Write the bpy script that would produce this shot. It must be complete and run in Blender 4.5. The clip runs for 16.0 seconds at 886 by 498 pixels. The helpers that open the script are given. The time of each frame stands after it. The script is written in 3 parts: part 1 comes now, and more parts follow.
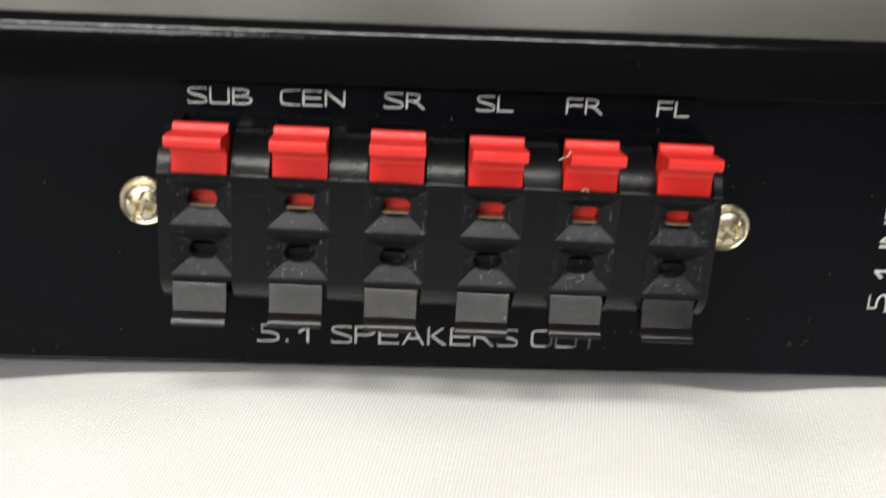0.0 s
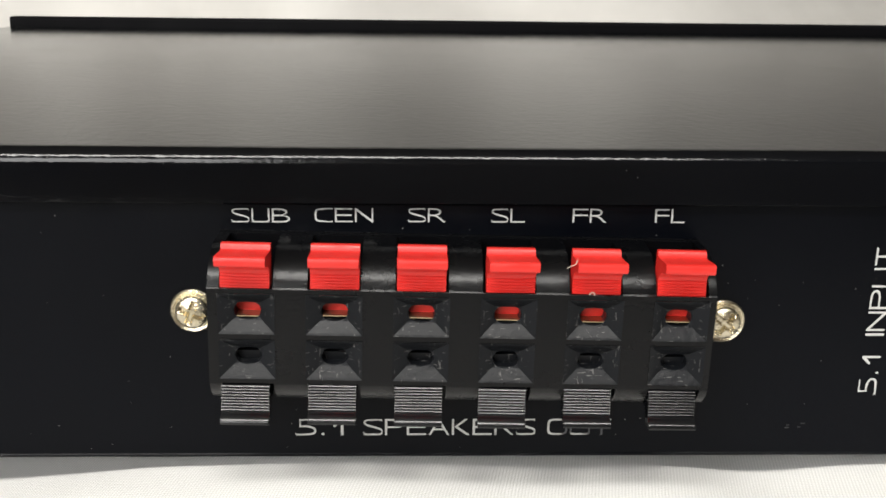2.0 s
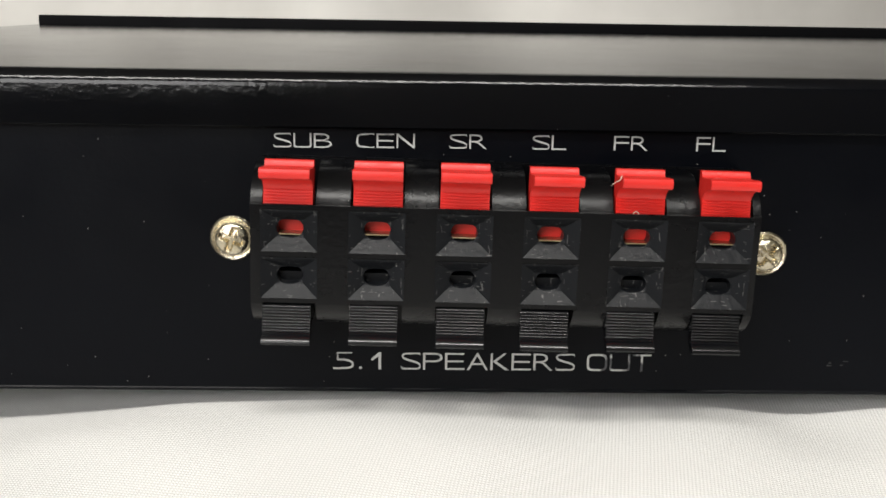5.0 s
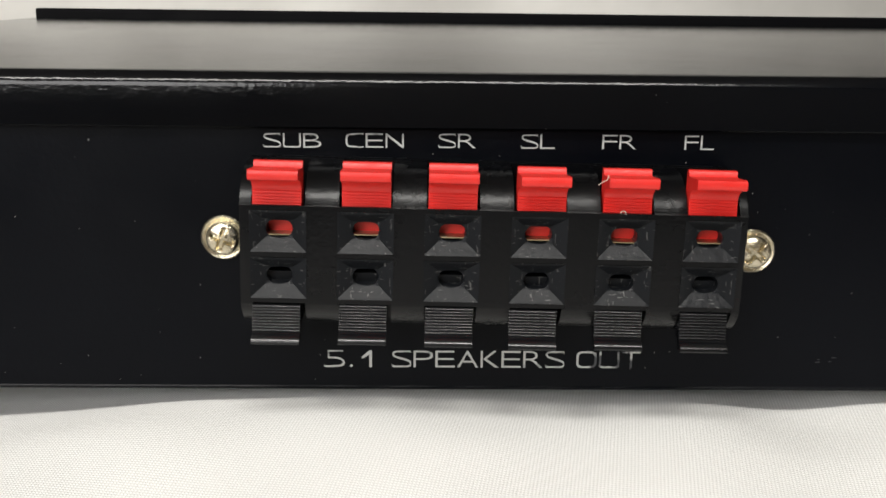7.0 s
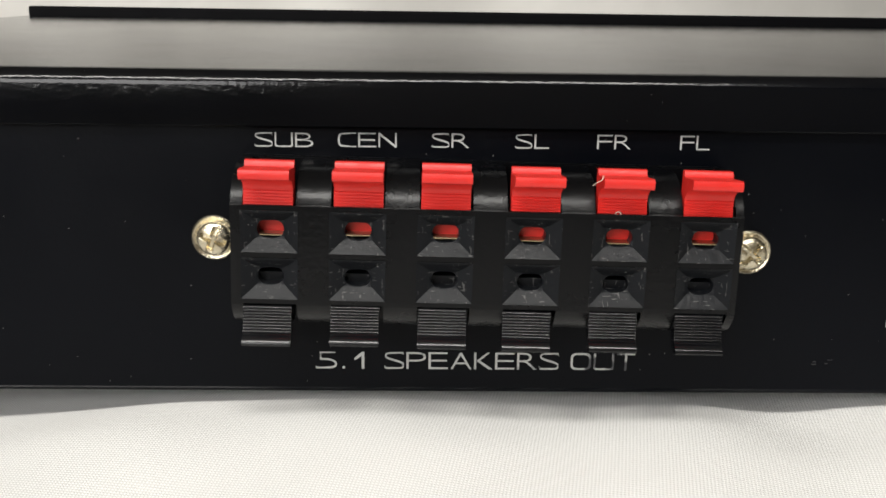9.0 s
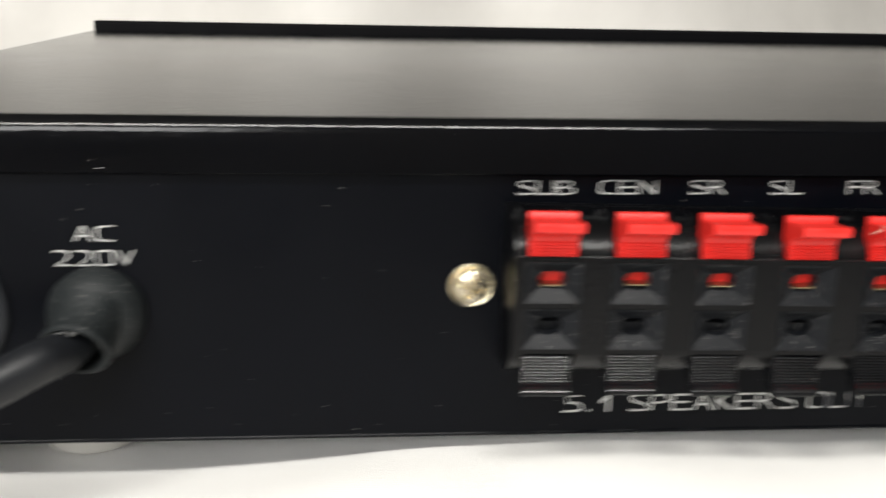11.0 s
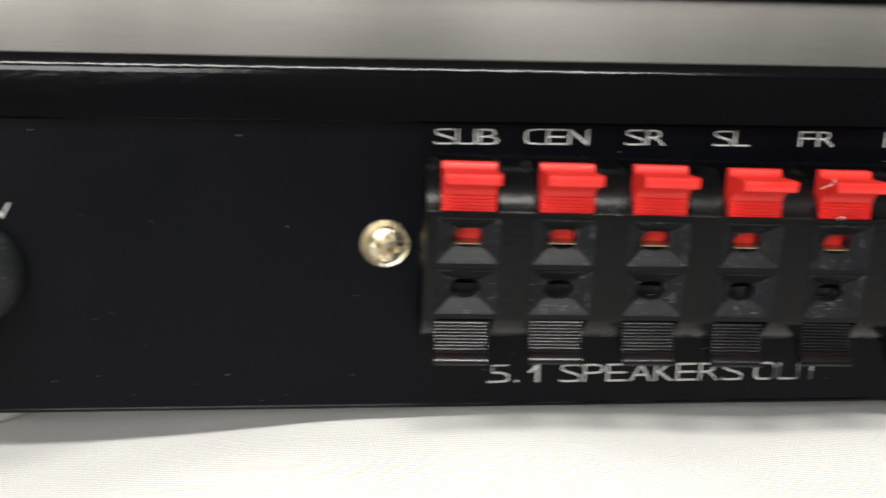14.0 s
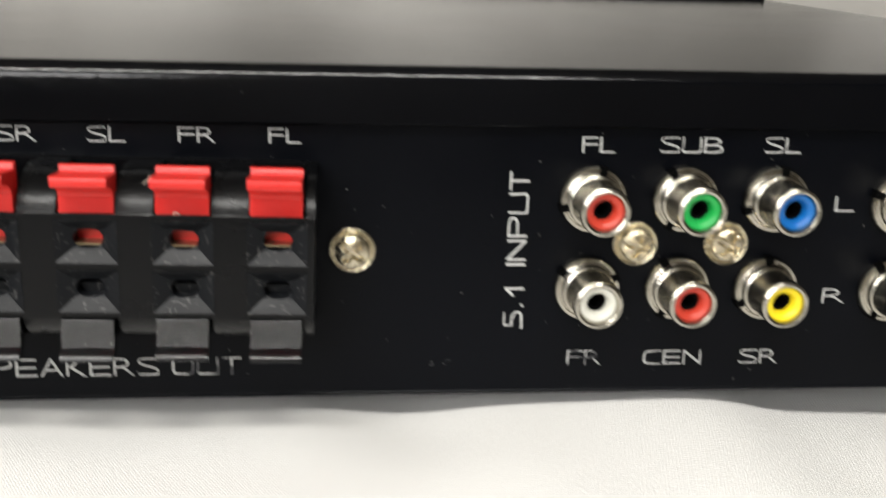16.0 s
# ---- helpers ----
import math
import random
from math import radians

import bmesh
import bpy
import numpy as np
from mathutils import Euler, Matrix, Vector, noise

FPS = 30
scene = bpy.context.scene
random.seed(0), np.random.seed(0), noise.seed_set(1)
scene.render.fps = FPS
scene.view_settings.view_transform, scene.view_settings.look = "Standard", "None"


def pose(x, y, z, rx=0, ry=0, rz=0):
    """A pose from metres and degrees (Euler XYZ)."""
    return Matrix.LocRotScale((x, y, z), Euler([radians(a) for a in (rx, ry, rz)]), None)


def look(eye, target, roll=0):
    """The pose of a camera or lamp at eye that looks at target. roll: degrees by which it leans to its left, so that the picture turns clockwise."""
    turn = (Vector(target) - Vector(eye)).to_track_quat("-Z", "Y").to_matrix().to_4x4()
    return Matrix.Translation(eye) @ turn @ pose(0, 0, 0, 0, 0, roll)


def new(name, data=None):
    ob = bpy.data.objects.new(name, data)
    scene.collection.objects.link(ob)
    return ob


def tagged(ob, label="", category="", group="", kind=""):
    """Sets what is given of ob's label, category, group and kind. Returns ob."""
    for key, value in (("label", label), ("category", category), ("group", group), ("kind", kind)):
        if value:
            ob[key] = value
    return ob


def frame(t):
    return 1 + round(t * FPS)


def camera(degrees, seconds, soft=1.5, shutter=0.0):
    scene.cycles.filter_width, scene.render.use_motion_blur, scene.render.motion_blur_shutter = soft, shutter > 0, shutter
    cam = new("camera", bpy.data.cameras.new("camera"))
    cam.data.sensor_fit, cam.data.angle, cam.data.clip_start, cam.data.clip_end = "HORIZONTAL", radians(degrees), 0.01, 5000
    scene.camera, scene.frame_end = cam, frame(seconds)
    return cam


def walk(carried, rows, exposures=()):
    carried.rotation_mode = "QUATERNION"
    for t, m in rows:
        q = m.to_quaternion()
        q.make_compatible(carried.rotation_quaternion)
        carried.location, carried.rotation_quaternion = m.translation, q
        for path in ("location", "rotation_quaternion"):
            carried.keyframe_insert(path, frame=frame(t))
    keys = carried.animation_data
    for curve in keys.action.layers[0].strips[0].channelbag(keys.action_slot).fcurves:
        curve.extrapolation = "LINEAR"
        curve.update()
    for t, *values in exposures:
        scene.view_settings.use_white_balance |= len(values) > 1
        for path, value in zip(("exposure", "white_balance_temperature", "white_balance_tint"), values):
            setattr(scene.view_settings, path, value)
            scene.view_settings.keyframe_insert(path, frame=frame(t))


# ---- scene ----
cam = camera(46.9, 16.0, soft=1.6, shutter=0.5)
# seconds, x, y, z of the eye in metres, then yaw to the left, pitch up and roll, in degrees
PATH = [
    (0, -0.00702, -0.14846, 0.08281, -2.930, -20.032, 2.484),
    (0.2, -0.00676, -0.15032, 0.08514, -3.502, -18.706, 2.074),
    (0.5, -0.00377, -0.15170, 0.08658, -3.502, -17.869, 1.680),
    (0.7, -0.00461, -0.15403, 0.08416, -2.869, -16.973, 1.405),
    (1, -0.00439, -0.15463, 0.08764, -3.268, -17.023, 1.342),
    (1.2, -0.00410, -0.15531, 0.08859, -2.960, -16.421, 1.089),
    (1.5, -0.00685, -0.15871, 0.09323, -2.686, -16.719, 0.886),
    (2, -0.00874, -0.16128, 0.09321, -1.942, -16.342, 0.750),
    (2.5, -0.00947, -0.16276, 0.09239, -1.339, -16.510, 0.597),
    (2.8, -0.00886, -0.16285, 0.09141, -0.588, -18.324, 0.424),
    (3, -0.00535, -0.15864, 0.08289, -0.068, -19.262, 0.364),
    (3.2, -0.00662, -0.15873, 0.07484, -0.853, -17.227, 0.439),
    (3.5, -0.01137, -0.16314, 0.07145, -1.755, -14.568, 0.673),
    (3.7, -0.01183, -0.16439, 0.07268, -1.609, -13.746, 0.713),
    (4, -0.01282, -0.16637, 0.07509, -1.307, -13.665, 0.724),
    (4.5, -0.01406, -0.16626, 0.07276, -1.112, -13.714, 0.856),
    (4.7, -0.01407, -0.16606, 0.07289, -1.435, -13.414, 0.959),
    (6.8, -0.01208, -0.16663, 0.07557, -1.356, -14.171, 0.767),
    (7, -0.01169, -0.16649, 0.07553, -1.248, -14.217, 0.696),
    (7.5, -0.01136, -0.16601, 0.07539, -1.432, -14.342, 0.780),
    (8, -0.01086, -0.16571, 0.07495, -1.435, -14.534, 0.747),
    (8.2, -0.00997, -0.16543, 0.07546, -1.301, -14.480, 0.731),
    (10.3, -0.01610, -0.16315, 0.07507, -2.067, -14.130, 0.850),
    (10.5, -0.01980, -0.16156, 0.07507, -2.569, -14.523, 0.724),
    (10.8, -0.04535, -0.16343, 0.08400, -5.076, -14.472, 1.307),
    (11, -0.06442, -0.16031, 0.08317, -5.330, -14.598, 1.214),
    (11.3, -0.09150, -0.16180, 0.07890, -4.600, -14.370, 1.550),
    (11.5, -0.10214, -0.15724, 0.07555, -4.276, -14.813, 1.767),
    (11.7, -0.10698, -0.15569, 0.07142, -3.868, -14.875, 1.658),
    (12, -0.10839, -0.15111, 0.07256, -3.635, -15.788, 1.436),
    (12.5, -0.10782, -0.15266, 0.07697, -3.526, -15.460, 0.818),
    (13, -0.10329, -0.15582, 0.07700, -2.710, -15.312, 0.547),
    (13.2, -0.09887, -0.15353, 0.07040, -4.085, -14.429, 0.863),
    (13.5, -0.08274, -0.15026, 0.07255, -4.569, -15.697, 1.228),
    (14, -0.05075, -0.14780, 0.07743, -5.723, -16.214, 1.641),
    (14.2, -0.03995, -0.14763, 0.07733, -5.645, -15.804, 1.435),
    (14.5, -0.02599, -0.14645, 0.07641, -6.581, -15.713, 1.560),
    (14.7, -0.01765, -0.14634, 0.07839, -7.295, -16.435, 2.065),
    (15, -0.00175, -0.14948, 0.07706, -7.315, -16.314, 2.203),
    (15.2, 0.00576, -0.15212, 0.07744, -7.285, -16.558, 2.170),
    (15.5, 0.01873, -0.15354, 0.08248, -6.692, -16.378, 1.768),
    (15.7, 0.03044, -0.15358, 0.08415, -6.427, -16.134, 1.674),
    (16, 0.04219, -0.15648, 0.08047, -6.079, -16.606, 1.738),
]


def eye_pose(x, y, z, yaw, pitch, roll):
    turn = Euler((radians(90 + pitch), 0, radians(yaw))).to_matrix().to_4x4()
    return Matrix.Translation((x, y, z)) @ turn @ pose(0, 0, 0, 0, 0, roll)


walk(cam, [(t, eye_pose(x, y, z, yaw, pitch, roll)) for t, x, y, z, yaw, pitch, roll in PATH],
     [(0.0, -0.16), (0.5, 0.16), (1.0, 0.02), (2.0, 0.04), (3.0, 0.0), (3.5, -0.32), (4.2, -0.24), (8.2, -0.25), (10.5, -0.20), (11.0, 0.12), (11.5, 0.05), (13.0, 0.0), (14.5, 0.02), (15.3, -0.04), (16.0, -0.10)])

# ---- world and lamps ----
world = bpy.data.worlds.new("world")
scene.world = world
world.use_nodes = True
world.node_tree.nodes["Background"].inputs[0].default_value = (1.0, 0.96, 0.9, 1)
world.node_tree.nodes["Background"].inputs[1].default_value = 0.05


def area_lamp(name, place, aim, size, size_y, watts, colour):
    data = bpy.data.lights.new(name, "AREA")
    data.shape, data.size, data.size_y, data.energy, data.color = "RECTANGLE", size, size_y, watts, colour
    ob = new(name, data)
    ob.matrix_world = look(place, aim)
    return ob


LAMP_X, LAMP_Y, LAMP_Z = -0.28, -0.95, 1.32   # the tube lamp under the ceiling
area_lamp("tube_light", (LAMP_X, LAMP_Y, LAMP_Z), (LAMP_X, LAMP_Y + 0.60, LAMP_Z - 1.0), 1.5, 0.20, 32, (1.0, 0.978, 0.93))
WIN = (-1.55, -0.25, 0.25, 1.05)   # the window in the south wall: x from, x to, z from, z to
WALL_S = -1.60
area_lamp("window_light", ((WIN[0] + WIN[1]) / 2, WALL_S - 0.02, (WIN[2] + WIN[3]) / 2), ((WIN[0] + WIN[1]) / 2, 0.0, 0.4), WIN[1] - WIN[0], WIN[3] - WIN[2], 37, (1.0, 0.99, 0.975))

# ---- materials ----
MM = 0.001


def material(name, rough=0.5, metal=0.0, spec=0.5):
    m = bpy.data.materials.new(name)
    m.use_nodes = True
    p = m.node_tree.nodes["Principled BSDF"]
    p.inputs["Roughness"].default_value = rough
    p.inputs["Metallic"].default_value = metal
    p.inputs["Specular IOR Level"].default_value = spec
    return m, m.node_tree, p


def node(tree, kind, **values):
    n = tree.nodes.new(kind)
    for key, value in values.items():
        n.inputs[key.replace("_", " ")].default_value = value
    return n


def coords(tree, scale=(1, 1, 1), turn=0.0):
    tc = tree.nodes.new("ShaderNodeTexCoord")
    mp = tree.nodes.new("ShaderNodeMapping")
    mp.inputs["Scale"].default_value = scale
    mp.inputs["Rotation"].default_value = (0, 0, turn)
    info = tree.nodes.new("ShaderNodeObjectInfo")
    shift = tree.nodes.new("ShaderNodeVectorMath")
    shift.operation = "ADD"
    tree.links.new(tc.outputs["Object"], shift.inputs[0])
    tree.links.new(info.outputs["Random"], shift.inputs[1])
    tree.links.new(shift.outputs[0], mp.inputs["Vector"])
    return mp.outputs["Vector"]


def noise_tex(tree, vec, scale, detail=3, rough=0.55):
    n = node(tree, "ShaderNodeTexNoise", Scale=scale, Detail=detail, Roughness=rough)
    tree.links.new(vec, n.inputs["Vector"])
    return n.outputs["Fac"]


def ramp(tree, fac, a, b, ca, cb):
    r = tree.nodes.new("ShaderNodeValToRGB")
    r.color_ramp.elements[0].position, r.color_ramp.elements[1].position = a, b
    r.color_ramp.elements[0].color = (*ca, 1) if len(ca) == 3 else ca
    r.color_ramp.elements[1].color = (*cb, 1) if len(cb) == 3 else cb
    tree.links.new(fac, r.inputs["Fac"])
    return r.outputs["Color"]


def mix(tree, fac, a, b):
    m = tree.nodes.new("ShaderNodeMix")
    m.data_type = "RGBA"
    for sock, v in (("Factor", fac), ("A", a), ("B", b)):
        target = [s for s in m.inputs if s.name == sock and s.type == ("VALUE" if sock == "Factor" else "RGBA")][0]
        if isinstance(v, (tuple, float, int)):
            target.default_value = (*v, 1) if isinstance(v, tuple) else v
        else:
            tree.links.new(v, target)
    return [s for s in m.outputs if s.type == "RGBA"][0]


def calc(tree, op, a, b=0.0):
    m = tree.nodes.new("ShaderNodeMath")
    m.operation = op
    for i, v in enumerate((a, b)):
        if isinstance(v, (float, int)):
            m.inputs[i].default_value = v
        else:
            tree.links.new(v, m.inputs[i])
    return m.outputs[0]


def bump(tree, p, height, strength, distance):
    b = node(tree, "ShaderNodeBump", Strength=strength, Distance=distance)
    tree.links.new(height, b.inputs["Height"])
    tree.links.new(b.outputs["Normal"], p.inputs["Normal"])


def specks(tree, vec, scale, share, size):
    """Dust: small round grains in a few of the cells of a Voronoi pattern."""
    v = node(tree, "ShaderNodeTexVoronoi", Scale=scale)
    tree.links.new(vec, v.inputs["Vector"])
    sep = tree.nodes.new("ShaderNodeSeparateColor")
    tree.links.new(v.outputs["Color"], sep.inputs[0])
    chosen = calc(tree, "LESS_THAN", sep.outputs[0], share)
    radius = calc(tree, "MULTIPLY", sep.outputs[1], size)
    return calc(tree, "MULTIPLY", chosen, calc(tree, "LESS_THAN", v.outputs["Distance"], radius))


def black_paint(name, rough, dust, peel, base=(0.0014, 0.0016, 0.0022), spec=0.12, wave=0.0, scratch=0.0):
    m, t, p = material(name, rough, 0.0, spec)
    vec = coords(t)
    wear = calc(t, "ADD", calc(t, "MULTIPLY", noise_tex(t, vec, 60, 5, 0.65), 0.6), calc(t, "MULTIPLY", noise_tex(t, coords(t, (1.0, 1.0, 2.6), 0.3), 17, 5, 0.7), 0.4))
    r = ramp(t, wear, 0.3, 0.75, (rough * 0.8,) * 3, (min(1, rough * 1.45),) * 3)
    t.links.new(r, p.inputs["Roughness"])
    tone = ramp(t, noise_tex(t, vec, 25, 4), 0.3, 0.7, base, tuple(c * 1.5 for c in base))
    grains = calc(t, "MAXIMUM", specks(t, vec, 420, dust, 0.048), specks(t, vec, 1100, dust * 0.16, 0.10))
    if scratch:
        # short hairline scratches in two directions
        for turn, squeeze in ((0.5, (3200, 1200, 420)), (-0.4, (520, 1200, 3600))):
            lines = calc(t, "GREATER_THAN", noise_tex(t, coords(t, squeeze, turn), 1.0, 2, 0.5), 1.0 - scratch)
            grains = calc(t, "MAXIMUM", grains, calc(t, "MULTIPLY", lines, 0.35))
    t.links.new(mix(t, grains, tone, (0.22, 0.215, 0.205)), p.inputs["Base Color"])
    height = noise_tex(t, vec, 900, 3)
    if wave:
        height = calc(t, "ADD", calc(t, "MULTIPLY", height, 0.6), calc(t, "MULTIPLY", noise_tex(t, vec, 420, 3, 0.6), wave))
    bump(t, p, height, peel, 0.0002)
    return m


PANEL = black_paint("panel_black_paint", 0.33, 0.22, 0.25, (0.0008, 0.0011, 0.0021), 0.11)
PLATE = black_paint("front_plate_matt_black", 0.5, 0.0, 0.2, (0.002, 0.002, 0.0024), 0.04)
LID = black_paint("lid_black_gloss_paint", 0.12, 0.2, 0.26, spec=0.28, wave=1.25)
SIDE = black_paint("side_black_gloss_paint", 0.18, 0.35, 0.22, spec=0.16, wave=0.5)
PLASTIC = black_paint("black_plastic", 0.25, 1.0, 0.25, (0.0012, 0.0013, 0.0017), 0.24)
TAB_PLASTIC = black_paint("black_tab_plastic", 0.20, 0.8, 0.10, (0.0026, 0.0029, 0.0036), 0.5)
SOCKET_PLASTIC = black_paint("scratched_black_plastic", 0.33, 1.0, 0.45, (0.0038, 0.0044, 0.0056), 0.17, scratch=0.31)
PLASTIC_FINE = black_paint("black_satin_plastic", 0.46, 0.3, 0.25, (0.0125, 0.0138, 0.0165), 0.40)
RUBBER = black_paint("black_rubber", 0.42, 0.35, 0.45, (0.0058, 0.0066, 0.0082), 0.34)
RUBBER_WORN = black_paint("worn_black_rubber", 0.50, 0.35, 0.9, (0.0075, 0.0095, 0.0102), 0.34, scratch=0.31)


def plain(name, a, b, rough, metal=0.0, scale=80.0, peel=0.15, spec=0.5):
    m, t, p = material(name, rough, metal, spec)
    vec = coords(t)
    t.links.new(ramp(t, noise_tex(t, vec, scale, 4), 0.3, 0.7, a, b), p.inputs["Base Color"])
    r = ramp(t, noise_tex(t, vec, scale * 3, 3), 0.3, 0.7, (rough * 0.8,) * 3, (min(1, rough * 1.3),) * 3)
    t.links.new(r, p.inputs["Roughness"])
    bump(t, p, noise_tex(t, vec, scale * 9, 3), peel, 0.0002)
    return m


RED = plain("red_plastic", (0.60, 0.017, 0.013), (0.68, 0.026, 0.019), 0.40, 0, 120, 0.15)
NICKEL = plain("nickel_plate", (0.44, 0.415, 0.35), (0.58, 0.55, 0.48), 0.19, 1.0, 300, 0.25)
SCREW = plain("yellowed_nickel", (0.58, 0.51, 0.36), (0.72, 0.66, 0.52), 0.22, 1.0, 400, 0.4)
# near-black: painted shade of holes, notches and recesses, and a dark chip
DARK = plain("hole_shade_and_chip", (0.0015, 0.0015, 0.0015), (0.0025, 0.0025, 0.0025), 0.9, spec=0.03)
FOOT = plain("grey_white_foot_plastic", (0.48, 0.47, 0.44), (0.55, 0.54, 0.50), 0.5, 0, 60)
WALL = plain("room_plaster", (0.30, 0.28, 0.25), (0.34, 0.32, 0.29), 0.8, 0, 3)
WOOD = plain("floor_boards", (0.12, 0.075, 0.04), (0.18, 0.11, 0.06), 0.5, 0, 6)
SPRING = plain("brass_contact", (0.36, 0.29, 0.16), (0.55, 0.46, 0.30), 0.35, 1.0)


def printed(name, wear_at):
    """Silver-white print with rubbed patches."""
    m, t, p = material(name, 0.5)
    vec = coords(t)
    worn = ramp(t, noise_tex(t, vec, 450, 4, 0.6), wear_at, wear_at + 0.12, (0.47, 0.47, 0.455), (0.05, 0.05, 0.055))
    t.links.new(worn, p.inputs["Base Color"])
    return m


INK = printed("white_print", 0.62)
INK_WORN = printed("rubbed_white_print", 0.45)


def cloth(name, a, b):
    m, t, p = material(name, 0.9, 0, 0.2)
    vec = coords(t, (1, 1, 1), 0.2)
    blotch = noise_tex(t, vec, 14, 4)
    heights = []
    for direction in ("X", "Y"):
        w = node(t, "ShaderNodeTexWave", Scale=560.0, Distortion=0.22, Detail=2.0, Detail_Scale=0.3)
        w.bands_direction = direction
        t.links.new(vec, w.inputs["Vector"])
        heights.append(w.outputs["Fac"])
    weave = calc(t, "MULTIPLY", heights[0], heights[1])
    fuzz = noise_tex(t, vec, 1600, 3, 0.7)
    thread = ramp(t, weave, 0.0, 0.55, tuple(c * 0.83 for c in a), b)
    t.links.new(mix(t, calc(t, "MULTIPLY", blotch, 0.55), thread, a), p.inputs["Base Color"])
    bump(t, p, calc(t, "ADD", weave, calc(t, "MULTIPLY", fuzz, 1.4)), 0.26, 0.0004)
    p.inputs["Sheen Weight"].default_value = 0.15
    return m


CLOTH = cloth("white_woven_cloth", (0.81, 0.80, 0.775), (0.88, 0.87, 0.845))
# white cloth darkened in its colour, for the weaker light behind and below
BACKCLOTH_DIM = plain("white_backdrop_cloth_dimmed", (0.53, 0.515, 0.49), (0.63, 0.615, 0.585), 0.9, 0, 9, 0.1, 0.2)


# ---- mesh helpers ----
def mesh_of(name, bm, smooth=False):
    bmesh.ops.recalc_face_normals(bm, faces=bm.faces)
    me = bpy.data.meshes.new(name)
    bm.to_mesh(me)
    bm.free()
    if smooth:
        for f in me.polygons:
            f.use_smooth = True
        me.set_sharp_from_angle(angle=radians(35))
    return me


def part(name, shape, mat, parent=None, label="", m=None, smooth=True):
    """Links a bmesh or a mesh as ONE object under its thing or part; m is its place in the parent's frame."""
    me = shape if isinstance(shape, bpy.types.Mesh) else mesh_of(name, shape, smooth)
    if mat and not me.materials:
        me.materials.append(mat)
    ob = new(name, me)
    ob.parent = parent
    if m is not None:
        ob.matrix_basis = m
    return tagged(ob, label) if label else ob


def at(x, y, z, rx=0, ry=0, rz=0):
    return pose(x * MM, y * MM, z * MM, rx, ry, rz)


def prism(bm, outline, x0, x1, shift0=None, shift1=None):
    """Extrudes a (y, z) outline in mm from x0 to x1; shifts give each point its own end."""
    n = len(outline)
    a = [bm.verts.new(((x0 if shift0 is None else shift0[i]) * MM, y * MM, z * MM)) for i, (y, z) in enumerate(outline)]
    b = [bm.verts.new(((x1 if shift1 is None else shift1[i]) * MM, y * MM, z * MM)) for i, (y, z) in enumerate(outline)]
    bm.faces.new(a)
    bm.faces.new(b[::-1])
    for i in range(n):
        j = (i + 1) % n
        bm.faces.new((a[i], b[i], b[j], a[j]))
    return bm


def box(bm, x0, x1, y0, y1, z0, z1):
    return prism(bm, [(y0, z0), (y1, z0), (y1, z1), (y0, z1)], x0, x1)


def arc(cy, cz, r, a0, a1, n=6):
    return [(cy + r * math.cos(radians(a0 + (a1 - a0) * i / n)), cz + r * math.sin(radians(a0 + (a1 - a0) * i / n))) for i in range(n + 1)]


def lathe(profile, n=40, close=False):
    """Turns (radius, out) rows in mm round the y axis; out is towards -y."""
    bm = bmesh.new()
    rings = []
    for r, out in profile:
        if r < 1e-6:
            rings.append([bm.verts.new((0, -out * MM, 0))])
        else:
            rings.append([bm.verts.new((r * MM * math.cos(2 * math.pi * k / n), -out * MM, r * MM * math.sin(2 * math.pi * k / n))) for k in range(n)])
    pairs = list(zip(rings, rings[1:])) + ([(rings[-1], rings[0])] if close else [])
    for a, b in pairs:
        for k in range(n):
            j = (k + 1) % n
            if len(a) == 1:
                bm.faces.new((a[0], b[k], b[j]))
            elif len(b) == 1:
                bm.faces.new((a[k], a[j], b[0]))
            else:
                bm.faces.new((a[k], a[j], b[j], b[k]))
    return bm


def tube(points, radius, n=20, steps=10):
    """A round cord through points in mm (Catmull-Rom); radius may be a list, one for each point."""
    pts = [Vector(p) for p in points]
    rad = radius if isinstance(radius, list) else [radius] * len(pts)
    pts = [pts[0] * 2 - pts[1]] + pts + [pts[-1] * 2 - pts[-2]]
    line, widths = [], []
    for i in range(1, len(pts) - 2):
        for s in range(steps):
            u = s / steps
            a, b, c, d = pts[i - 1 : i + 3]
            line.append(0.5 * (2 * b + (c - a) * u + (2 * a - 5 * b + 4 * c - d) * u**2 + (3 * b - a - 3 * c + d) * u**3))
            widths.append(rad[i - 1] + (rad[i] - rad[i - 1]) * u)
    line.append(pts[-2])
    widths.append(rad[-1])
    bm, rings, up = bmesh.new(), [], Vector((0, 0, 1))
    for i, p in enumerate(line):
        ahead = (line[min(i + 1, len(line) - 1)] - line[max(i - 1, 0)]).normalized()
        side = ahead.cross(up).normalized()
        above = side.cross(ahead)
        rings.append([bm.verts.new((p + widths[i] * (math.cos(2 * math.pi * k / n) * side + math.sin(2 * math.pi * k / n) * above)) * MM) for k in range(n)])
    for a, b in zip(rings, rings[1:]):
        for k in range(n):
            bm.faces.new((a[k], a[(k + 1) % n], b[(k + 1) % n], b[k]))
    bm.faces.new(rings[0])
    bm.faces.new(rings[-1][::-1])
    return bm


NARROW = {"1": 0.5, ".": 0.14, "I": 0.13, "/": 0.5, "L": 0.86, "F": 0.9, "T": 0.9, "A": 1.08, "N": 1.02, "K": 0.95}
BEFORE = {".": 0.26, "1": 0.42, "/": 0.02}
SQUARED = {"O": 1.0, "0": 1.0, "C": 1.0, "U": 1.0, "S": 0.6, "5": 0.5, "2": 0.5}


